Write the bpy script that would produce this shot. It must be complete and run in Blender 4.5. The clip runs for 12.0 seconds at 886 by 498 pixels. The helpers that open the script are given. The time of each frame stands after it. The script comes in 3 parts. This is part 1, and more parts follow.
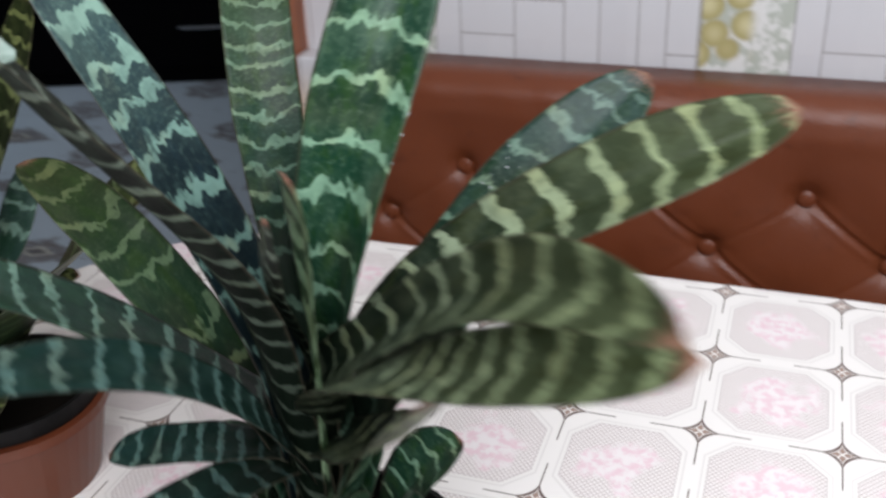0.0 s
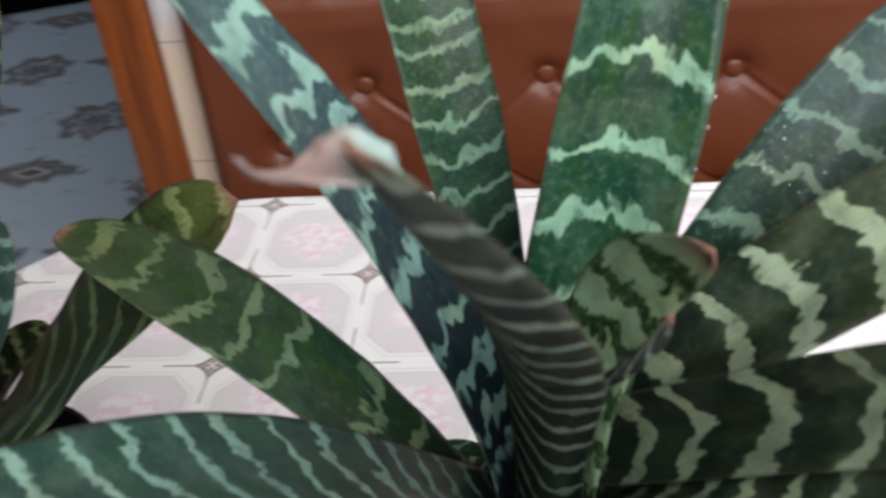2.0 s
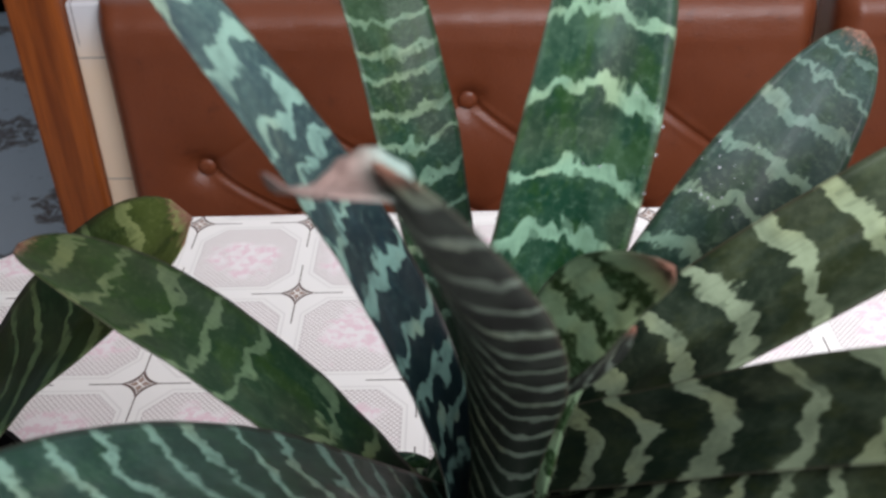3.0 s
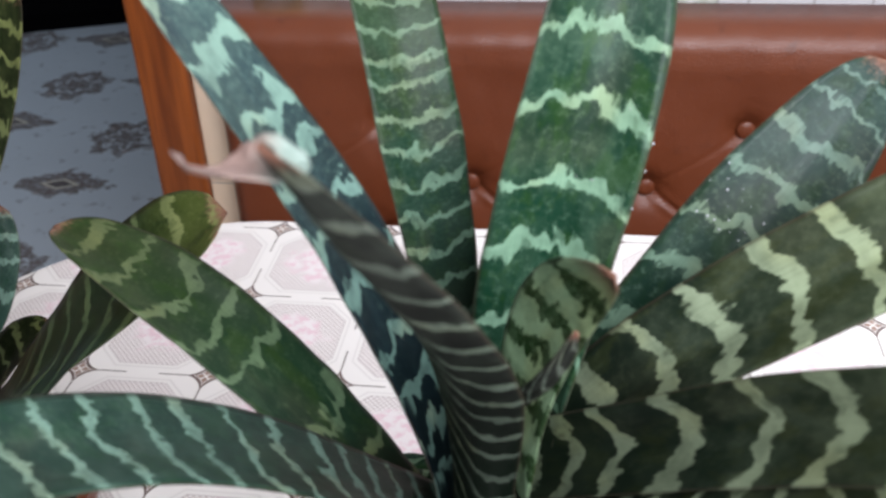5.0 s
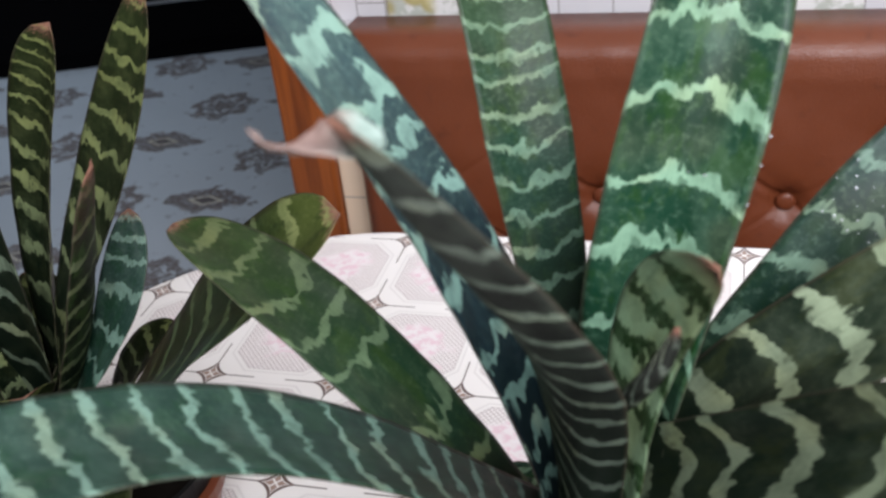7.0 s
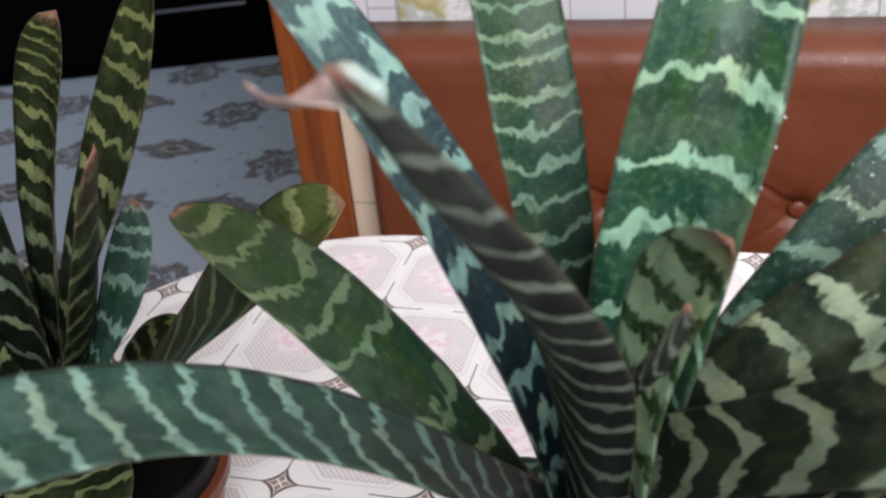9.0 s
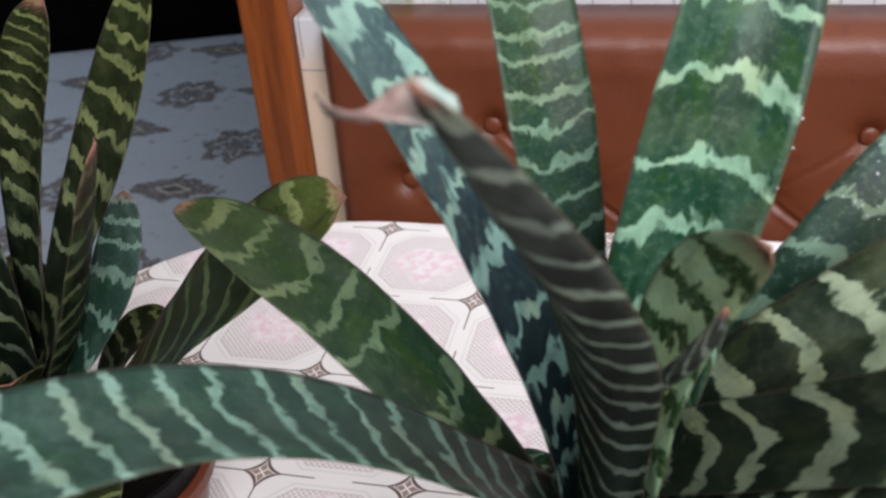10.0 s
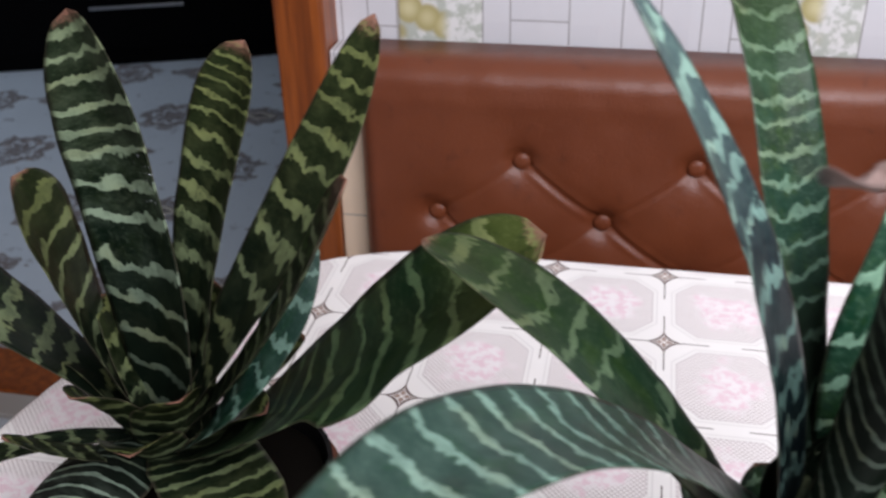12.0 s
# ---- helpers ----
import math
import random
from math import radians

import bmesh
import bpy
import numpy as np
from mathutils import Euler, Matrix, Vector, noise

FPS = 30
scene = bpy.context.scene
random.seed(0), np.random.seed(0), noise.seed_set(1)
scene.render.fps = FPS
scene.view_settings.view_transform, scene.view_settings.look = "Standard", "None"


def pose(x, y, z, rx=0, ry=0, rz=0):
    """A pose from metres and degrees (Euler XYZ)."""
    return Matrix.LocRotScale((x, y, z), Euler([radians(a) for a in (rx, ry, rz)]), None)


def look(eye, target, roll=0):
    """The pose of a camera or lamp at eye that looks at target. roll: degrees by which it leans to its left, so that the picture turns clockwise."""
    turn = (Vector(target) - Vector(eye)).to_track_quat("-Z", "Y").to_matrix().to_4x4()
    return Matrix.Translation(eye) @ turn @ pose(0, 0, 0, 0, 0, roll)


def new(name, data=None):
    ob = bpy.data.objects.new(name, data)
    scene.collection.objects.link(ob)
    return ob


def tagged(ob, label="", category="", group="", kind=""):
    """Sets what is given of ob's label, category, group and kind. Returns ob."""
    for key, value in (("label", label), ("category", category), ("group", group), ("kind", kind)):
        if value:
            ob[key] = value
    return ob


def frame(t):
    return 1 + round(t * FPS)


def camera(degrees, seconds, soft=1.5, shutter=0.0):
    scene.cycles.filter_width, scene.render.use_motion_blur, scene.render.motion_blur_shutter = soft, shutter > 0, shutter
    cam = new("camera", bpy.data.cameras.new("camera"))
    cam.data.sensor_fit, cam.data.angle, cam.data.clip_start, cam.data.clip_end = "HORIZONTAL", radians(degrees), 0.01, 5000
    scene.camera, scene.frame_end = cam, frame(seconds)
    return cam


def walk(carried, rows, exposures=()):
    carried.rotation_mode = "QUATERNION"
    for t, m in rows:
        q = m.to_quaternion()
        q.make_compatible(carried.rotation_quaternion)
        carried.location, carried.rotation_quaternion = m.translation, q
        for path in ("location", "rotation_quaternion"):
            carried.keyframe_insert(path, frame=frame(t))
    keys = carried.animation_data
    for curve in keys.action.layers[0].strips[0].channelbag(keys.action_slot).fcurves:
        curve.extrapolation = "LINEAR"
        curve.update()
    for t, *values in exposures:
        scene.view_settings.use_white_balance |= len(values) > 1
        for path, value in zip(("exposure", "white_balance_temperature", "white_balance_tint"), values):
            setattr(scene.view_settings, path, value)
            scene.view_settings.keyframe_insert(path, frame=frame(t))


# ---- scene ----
cam = camera(47.0, 12.0, soft=2.4, shutter=0.9)
cam.data.dof.use_dof, cam.data.dof.focus_distance, cam.data.dof.aperture_fstop = True, 0.55, 19.0
PATH = [
    (0, (0.433, -0.634, 1.2315), (-0.173, 1.03, 0.302), -2.5),
    (0.5, (0.337, -0.592, 1.2285), (-0.060, 1.088, 0.2215), -1.95),
    (1, (0.304, -0.543, 1.213), (-0.122, 1.11, 0.17), -6.1),
    (1.5, (0.279, -0.534, 1.216), (-0.134, 1.091, 0.125), -8.4),
    (2, (0.25, -0.54, 1.225), (0.029, 1.088, 0.085), -6.1),
    (2.5, (0.23, -0.55, 1.228), (0.18, 1.107, 0.108), -3.0),
    (3, (0.235, -0.554, 1.233), (0.194, 1.107, 0.12), -1.9),
    (5, (0.274, -0.563, 1.232), (0.007, 1.107, 0.164), -2.5),
    (5.5, (0.277, -0.562, 1.231), (-0.041, 1.101, 0.166), -3.2),
    (6, (0.281, -0.563, 1.227), (-0.133, 1.096, 0.191), -4.5),
    (6.5, (0.28, -0.562, 1.224), (-0.21, 1.087, 0.205), -5.8),
    (7, (0.283, -0.559, 1.222), (-0.248, 1.079, 0.205), -6.6),
    (9, (0.283, -0.558, 1.211), (-0.268, 1.088, 0.217), -6.3),
    (9.5, (0.276, -0.561, 1.21), (-0.243, 1.097, 0.219), -5.6),
    (10, (0.264, -0.561, 1.218), (-0.195, 1.087, 0.183), -4.9),
    (10.5, (0.259, -0.562, 1.219), (-0.188, 1.091, 0.185), -4.5),
    (11, (0.245, -0.569, 1.219), (-0.193, 1.106, 0.217), -3.8),
    (11.5, (0.214, -0.579, 1.229), (-0.207, 1.101, 0.228), -3.4),
    (11.6, (0.198, -0.594, 1.237), (-0.198, 1.091, 0.236), -3.0),
    (12, (0.165, -0.614, 1.245), (-0.192, 1.084, 0.252), -1.5),
]
walk(cam, [(t, look(eye, target, roll)) for t, eye, target, roll in PATH], [(0.0, -0.68, 6350, 12), (0.6, -0.20, 6500, 7), (1.5, -0.06, 6450, 7), (2.2, -0.50, 6320, 13), (3.0, -0.52, 6320, 13), (5.0, -0.23, 6300, 14), (7.0, -0.20, 6350, 14), (10.0, -0.27, 6420, 16), (12.0, -0.37, 6300, 17)])

# ---- world and light ----
world = bpy.data.worlds.new("world")
scene.world = world
world.use_nodes = True
wn = world.node_tree
sky = wn.nodes.new("ShaderNodeTexSky")
sky.sky_type, sky.sun_disc = "NISHITA", False
sky.sun_elevation, sky.sun_rotation = radians(35), radians(200)
wn.links.new(sky.outputs[0], wn.nodes["Background"].inputs[0])
wn.nodes["Background"].inputs[1].default_value = 0.12


def area_lamp(name, m, sx, sy, watts, colour):
    data = bpy.data.lights.new(name, "AREA")
    data.shape, data.size, data.size_y, data.energy, data.color = "RECTANGLE", sx, sy, watts, colour
    ob = new(name, data)
    ob.matrix_world = m
    return ob


# daylight through the kitchen window behind the camera, and through the far room's window
area_lamp("window_daylight", look((0.85, -1.17, 2.0), (0.2, 0.1, 0.75)), 1.2, 0.9, 66, (0.98, 0.98, 1.0))
area_lamp("far_window_daylight", look((-3.9, 1.5, 1.6), (-1.3, 2.0, 0.2)), 1.1, 1.2, 32, (0.76, 0.90, 1.0))

# ---- materials ----


def material(name, colour, rough=0.5, metal=0.0):
    m = bpy.data.materials.new(name)
    m.use_nodes = True
    b = m.node_tree.nodes["Principled BSDF"]
    b.inputs["Base Color"].default_value = (*colour, 1)
    b.inputs["Roughness"].default_value = rough
    b.inputs["Metallic"].default_value = metal
    return m


class Graph:
    """A short way to write node graphs."""

    def __init__(self, mat):
        self.t, self.b = mat.node_tree, mat.node_tree.nodes["Principled BSDF"]

    def node(self, kind, **settings):
        n = self.t.nodes.new(kind)
        for k, v in settings.items():
            n.inputs[k].default_value = v
        return n

    def put(self, value, socket):
        if isinstance(value, bpy.types.NodeSocket):
            self.t.links.new(value, socket)
        else:
            socket.default_value = value

    def math(self, op, a, b=0.0, c=0.0, clamp=False):
        n = self.t.nodes.new("ShaderNodeMath")
        n.operation, n.use_clamp = op, clamp
        for v, sck in zip((a, b, c), n.inputs):
            self.put(v, sck)
        return n.outputs[0]

    def step(self, value, lo, hi):
        n = self.t.nodes.new("ShaderNodeMapRange")
        n.interpolation_type = "SMOOTHSTEP"
        self.put(value, n.inputs[0])
        n.inputs[1].default_value, n.inputs[2].default_value = lo, hi
        return n.outputs[0]

    def mix(self, f, a, b, blend="MIX"):
        n = self.t.nodes.new("ShaderNodeMix")
        n.data_type, n.blend_type = "RGBA", blend
        self.put(f, n.inputs[0])
        for v, k in ((a, 6), (b, 7)):
            self.put((*v, 1) if isinstance(v, tuple) and len(v) == 3 else v, n.inputs[k])
        return n.outputs[2]

    def noise(self, vec, scale, detail=3.0, rough=0.5, dims="3D"):
        n = self.t.nodes.new("ShaderNodeTexNoise")
        n.noise_dimensions = dims
        if vec is not None:
            self.put(vec, n.inputs["Vector"])
        n.inputs["Scale"].default_value, n.inputs["Detail"].default_value, n.inputs["Roughness"].default_value = scale, detail, rough
        return n.outputs[0]

    def coords(self, which="Object"):
        return self.t.nodes.new("ShaderNodeTexCoord").outputs[which]

    def split(self, vec):
        n = self.t.nodes.new("ShaderNodeSeparateXYZ")
        self.put(vec, n.inputs[0])
        return n.outputs

    def join(self, x, y, z=0.0):
        n = self.t.nodes.new("ShaderNodeCombineXYZ")
        for v, sck in zip((x, y, z), n.inputs):
            self.put(v, sck)
        return n.outputs[0]

    def scaled(self, vec, s):
        n = self.t.nodes.new("ShaderNodeMapping")
        self.put(vec, n.inputs[0])
        n.inputs["Scale"].default_value = s
        return n.outputs[0]

    def bump(self, height, strength=0.3, distance=0.001):
        n = self.t.nodes.new("ShaderNodeBump")
        self.put(height, n.inputs["Height"])
        n.inputs["Strength"].default_value, n.inputs["Distance"].default_value = strength, distance
        self.t.links.new(n.outputs[0], self.b.inputs["Normal"])

    def colour(self, c):
        self.put(c, self.b.inputs["Base Color"])

    def rough(self, r):
        self.put(r, self.b.inputs["Roughness"])



def tablecloth_print():
    m = material("printed_oilcloth", (0.8, 0.78, 0.77), 0.32)
    g = Graph(m)
    co = g.coords()
    x, y, _ = g.split(co)
    px, py = g.math("DIVIDE", x, 0.1), g.math("DIVIDE", y, 0.107)
    a = g.math("ABSOLUTE", g.math("SUBTRACT", g.math("FRACT", px), 0.5))
    b = g.math("ABSOLUTE", g.math("SUBTRACT", g.math("FRACT", py), 0.5))
    # a panel with cut corners in every tile
    reach = g.math("MAXIMUM", g.math("MAXIMUM", a, b), g.math("MULTIPLY", g.math("ADD", a, b), 0.64))
    panel = g.math("SUBTRACT", 1.0, g.step(reach, 0.40, 0.41))
    rim = g.math("MULTIPLY", g.step(reach, 0.385, 0.395), panel)
    rim2 = g.math("MULTIPLY", g.step(reach, 0.425, 0.432), g.math("SUBTRACT", 1.0, g.step(reach, 0.44, 0.447)))
    # fine mesh hatch in the panel
    h1 = g.math("SINE", g.math("MULTIPLY", g.math("ADD", px, py), 150.0))
    h2 = g.math("SINE", g.math("MULTIPLY", g.math("SUBTRACT", px, py), 150.0))
    hatch = g.step(g.math("MAXIMUM", h1, h2), 0.6, 0.95)
    # flower in the middle
    r = g.math("POWER", g.math("ADD", g.math("POWER", a, 2.0), g.math("POWER", b, 2.0)), 0.5)
    blot = g.noise(co, 120.0, 3.0, 0.6)
    blot2 = g.noise(co, 45.0, 2.0, 0.5)
    flower = g.math("SUBTRACT", 1.0, g.step(g.math("ADD", r, g.math("MULTIPLY", g.math("SUBTRACT", blot2, 0.5), 0.55)), 0.17, 0.33))
    pink = g.mix(g.step(blot, 0.42, 0.62), (0.93, 0.87, 0.87), (0.86, 0.66, 0.71))
    ground = g.mix(hatch, (0.93, 0.89, 0.87), (0.58, 0.52, 0.50))
    inside = g.mix(flower, ground, pink)
    c = g.mix(panel, (0.94, 0.92, 0.885), inside)
    c = g.mix(g.math("MULTIPLY", g.math("ADD", rim, rim2), 0.3), c, (0.56, 0.53, 0.51))
    # ruled lines between the stars
    dx, dy = g.math("SUBTRACT", 0.5, a), g.math("SUBTRACT", 0.5, b)
    near = g.math("MINIMUM", dx, dy)
    other = g.math("MAXIMUM", dx, dy)
    wob = g.math("MULTIPLY", g.noise(co, 300.0, 2.0), 0.004)
    line = g.math("MULTIPLY", g.math("SUBTRACT", 1.0, g.step(g.math("ADD", near, wob), 0.006, 0.009)), g.step(other, 0.13, 0.15))
    line = g.math("MULTIPLY", line, g.math("SUBTRACT", 1.0, g.step(other, 0.36, 0.38)))
    c = g.mix(line, c, (0.16, 0.13, 0.11))
    # four-pointed stars where the tiles meet
    star = g.math("ADD", g.math("POWER", dx, 0.6), g.math("POWER", dy, 0.6))
    ring = g.math("MULTIPLY", g.math("SUBTRACT", 1.0, g.step(star, 0.335, 0.355)), g.step(star, 0.265, 0.285))
    cross = g.step(g.math("ABSOLUTE", g.math("SUBTRACT", dx, dy)), 0.006, 0.012)
    petal = g.math("MULTIPLY", g.math("SUBTRACT", 1.0, g.step(star, 0.240, 0.258)), cross)
    c = g.mix(ring, c, (0.10, 0.055, 0.04))
    c = g.mix(g.math("MULTIPLY", petal, 0.9), c, (0.27, 0.15, 0.10))
    c = g.mix(g.math("MULTIPLY", g.noise(co, 9.0, 4.0), 0.06), c, (0.6, 0.56, 0.53))
    g.colour(c)
    g.bump(g.math("ADD", g.noise(co, 16.0, 2.0), g.math("MULTIPLY", hatch, 0.05)), 0.25, 0.002)
    return m


def leather_brown():
    m = material("brown_leatherette", (0.17, 0.045, 0.02), 0.36)
    g = Graph(m)
    co = g.coords()
    n1, n2 = g.noise(co, 7.0, 4.0, 0.55), g.noise(co, 420.0, 2.0, 0.6)
    c = g.mix(n1, (0.128, 0.031, 0.011), (0.190, 0.052, 0.019))
    c = g.mix(g.step(g.noise(co, 30.0, 5.0, 0.7), 0.55, 0.8), c, (0.100, 0.026, 0.011))
    g.colour(c)
    g.rough(g.math("ADD", 0.27, g.math("MULTIPLY", g.noise(co, 24.0, 5.0, 0.7), 0.26)))
    v = g.node("ShaderNodeTexVoronoi", Scale=520.0)
    g.put(co, v.inputs["Vector"])
    g.bump(g.math("ADD", v.outputs["Distance"], g.math("ADD", g.math("MULTIPLY", n2, 0.6), g.math("MULTIPLY", g.noise(co, 60.0, 4.0, 0.7), 1.6))), 0.35, 0.0009)
    return m


def stained_wood():
    m = material("orange_stained_wood", (0.3, 0.09, 0.02), 0.34)
    g = Graph(m)
    co = g.coords()
    long = g.scaled(co, (26.0, 26.0, 1.3))
    n = g.noise(long, 2.2, 6.0, 0.62)
    fine = g.noise(g.scaled(co, (260.0, 260.0, 5.0)), 1.0, 3.0, 0.6)
    c = g.mix(g.step(n, 0.34, 0.66), (0.31, 0.080, 0.013), (0.15, 0.035, 0.007))
    c = g.mix(g.math("MULTIPLY", g.step(fine, 0.5, 0.75), 0.5), c, (0.11, 0.028, 0.008))
    g.colour(c)
    g.bump(fine, 0.15, 0.0006)
    return m


def wallpaper():
    m = material("panel_print_wallpaper", (0.75, 0.74, 0.75), 0.6)
    g = Graph(m)
    co = g.coords()
    x, _, z = g.split(co)
    p = g.math("MULTIPLY", g.math("FRACT", g.math("DIVIDE", g.math("ADD", x, 0.165), 0.479)), 0.479)
    q = g.math("FRACT", g.math("DIVIDE", z, 0.36))
    lines = None
    for at in (0.0015, 0.116, 0.153, 0.231, 0.300, 0.348, 0.400, 0.437, 0.4775):
        d = g.math("SUBTRACT", 1.0, g.step(g.math("ABSOLUTE", g.math("SUBTRACT", p, at)), 0.0006, 0.0013))
        lines = d if lines is None else g.math("MAXIMUM", lines, d)
    lines = g.math("MULTIPLY", lines, g.step(z, 0.74, 0.75))
    # cross lines, at other heights in every plank
    for lo, hi, at in ((0.153, 0.231, 0.32), (0.231, 0.300, 0.46), (0.300, 0.348, 0.22), (0.437, 0.479, 0.28), (0.38, 0.437, 0.02), (0.38, 0.437, 0.53), (0.0, 0.116, 0.52), (0.0, 0.116, 0.16), (0.153, 0.231, 0.62), (0.437, 0.479, 0.7), (0.116, 0.153, 0.85)):
        inside = g.math("MULTIPLY", g.math("GREATER_THAN", p, lo), g.math("LESS_THAN", p, hi))
        d = g.math("SUBTRACT", 1.0, g.step(g.math("ABSOLUTE", g.math("SUBTRACT", q, at)), 0.0017, 0.0036))
        lines = g.math("MAXIMUM", lines, g.math("MULTIPLY", d, inside))
    tone = g.noise(g.join(g.math("SNAP", p, 0.0385), g.math("SNAP", q, 0.31), 0.0), 19.0, 0.0)
    base = g.mix(tone, (0.58, 0.59, 0.62), (0.68, 0.69, 0.71))
    # cream low down: warm bounce from bench and post put into the colour
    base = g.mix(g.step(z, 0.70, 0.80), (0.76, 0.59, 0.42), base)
    base = g.mix(g.math("MULTIPLY", g.noise(co, 60.0, 4.0), 0.16), base, (0.6, 0.56, 0.55))
    # fruit and blossom motif in one plank
    sq = g.math("MULTIPLY", g.math("LESS_THAN", p, 0.116), g.math("MULTIPLY", g.math("GREATER_THAN", q, 0.16), g.math("LESS_THAN", q, 0.52)))
    v = g.node("ShaderNodeTexVoronoi", Scale=26.0, Randomness=0.8)
    g.put(co, v.inputs["Vector"])
    ball = g.math("SUBTRACT", 1.0, g.step(v.outputs["Distance"], 0.42, 0.62))
    left = g.math("SUBTRACT", 1.0, g.step(p, 0.055, 0.075))
    shade = g.step(v.outputs["Distance"], 0.0, 0.55)
    fruit = g.mix(shade, (0.62, 0.58, 0.33), (0.38, 0.33, 0.13))
    petals = g.mix(g.step(g.noise(co, 55.0, 3.0, 0.6), 0.42, 0.58), (0.74, 0.75, 0.73), (0.47, 0.51, 0.45))
    motif = g.mix(g.math("MULTIPLY", left, ball), petals, fruit)
    c = g.mix(sq, base, motif)
    c = g.mix(g.math("MULTIPLY", lines, 0.8), c, (0.22, 0.21, 0.21))
    g.colour(c)
    g.bump(g.noise(co, 220.0, 3.0), 0.1, 0.0006)
    return m


def damask_lino():
    m = material("grey_damask_floor", (0.4, 0.42, 0.45), 0.42)
    g = Graph(m)
    co = g.coords()
    x, y, _ = g.split(co)
    x, y = g.math("ADD", x, 1.07), g.math("SUBTRACT", y, 1.60)
    # the print runs slantwise: p along one row of medallions, q across the rows
    p = g.math("ADD", g.math("MULTIPLY", x, -0.32 / 0.228), g.math("MULTIPLY", y, 0.355 / 0.228))
    q = g.math("ADD", g.math("MULTIPLY", x, 0.355 / 0.228), g.math("MULTIPLY", y, 0.32 / 0.228))

    def cell(dp, dq):
        fp = g.math("SUBTRACT", g.math("FRACT", g.math("ADD", p, 0.5 - dp)), 0.5)
        fq = g.math("SUBTRACT", g.math("FRACT", g.math("ADD", q, 0.5 - dq)), 0.5)
        return (g.math("ADD", g.math("MULTIPLY", fp, -0.32), g.math("MULTIPLY", fq, 0.355)),
                g.math("ADD", g.math("MULTIPLY", fp, 0.355), g.math("MULTIPLY", fq, 0.32)))

    wob = g.math("SUBTRACT", g.noise(co, 34.0, 3.0, 0.6), 0.5)
    fine = g.noise(co, 70.0, 3.0, 0.65)
    # long lozenges with a cream-edged heart
    u, w = cell(0.0, 0.0)
    r = g.math("ADD", g.math("MULTIPLY", g.math("ABSOLUTE", u), 1 / 0.165), g.math("MULTIPLY", g.math("ABSOLUTE", w), 1 / 0.085))
    ragged = g.math("ADD", r, g.math("MULTIPLY", wob, 1.1))
    lozenge = g.math("SUBTRACT", 1.0, g.step(ragged, 0.86, 0.94))
    # round wreaths of small blossoms between them
    u2, w2 = cell(0.33, 0.5)
    ang = g.math("ARCTAN2", w2, u2)
    r2 = g.math("MULTIPLY", g.math("POWER", g.math("ADD", g.math("POWER", u2, 2.0), g.math("POWER", w2, 2.0)), 0.5), 1 / 0.115)
    r2 = g.math("ADD", r2, g.math("MULTIPLY", g.math("COSINE", g.math("MULTIPLY", ang, 7.0)), 0.11))
    r2 = g.math("ADD", r2, g.math("MULTIPLY", wob, 0.9))
    wreath = g.math("SUBTRACT", 1.0, g.step(r2, 0.84, 0.92))
    wreath = g.math("MULTIPLY", wreath, g.step(g.math("ABSOLUTE", g.math("SUBTRACT", r2, 0.46)), 0.03, 0.09))
    mask = g.math("MULTIPLY", g.math("MAXIMUM", lozenge, wreath), g.math("ADD", 0.45, g.math("MULTIPLY", g.step(fine, 0.36, 0.56), 0.55)))
    blossom = g.node("ShaderNodeTexVoronoi", Scale=26.0, Randomness=0.7)
    g.put(co, blossom.inputs["Vector"])
    petals = g.math("MULTIPLY", g.math("SUBTRACT", 1.0, g.step(blossom.outputs["Distance"], 0.16, 0.26)), g.math("MAXIMUM", lozenge, wreath))
    sprig = g.math("MULTIPLY", g.step(g.noise(co, 21.0, 4.0, 0.6), 0.60, 0.67), 0.5)
    c = g.mix(sprig, (0.54, 0.60, 0.66), (0.20, 0.20, 0.23))
    c = g.mix(mask, c, g.mix(fine, (0.075, 0.060, 0.060), (0.20, 0.150, 0.130)))
    c = g.mix(g.math("MULTIPLY", petals, 0.55), c, (0.42, 0.33, 0.29))
    heart = g.math("SUBTRACT", 1.0, g.step(r, 0.33, 0.36))
    c = g.mix(heart, c, (0.62, 0.58, 0.48))
    c = g.mix(g.math("SUBTRACT", 1.0, g.step(r, 0.22, 0.25)), c, (0.11, 0.09, 0.09))
    c = g.mix(g.math("MULTIPLY", g.noise(co, 3.0, 5.0), 0.25), c, (0.32, 0.33, 0.36))
    g.colour(c)
    g.bump(g.noise(co, 180.0, 2.0), 0.15, 0.001)
    return m


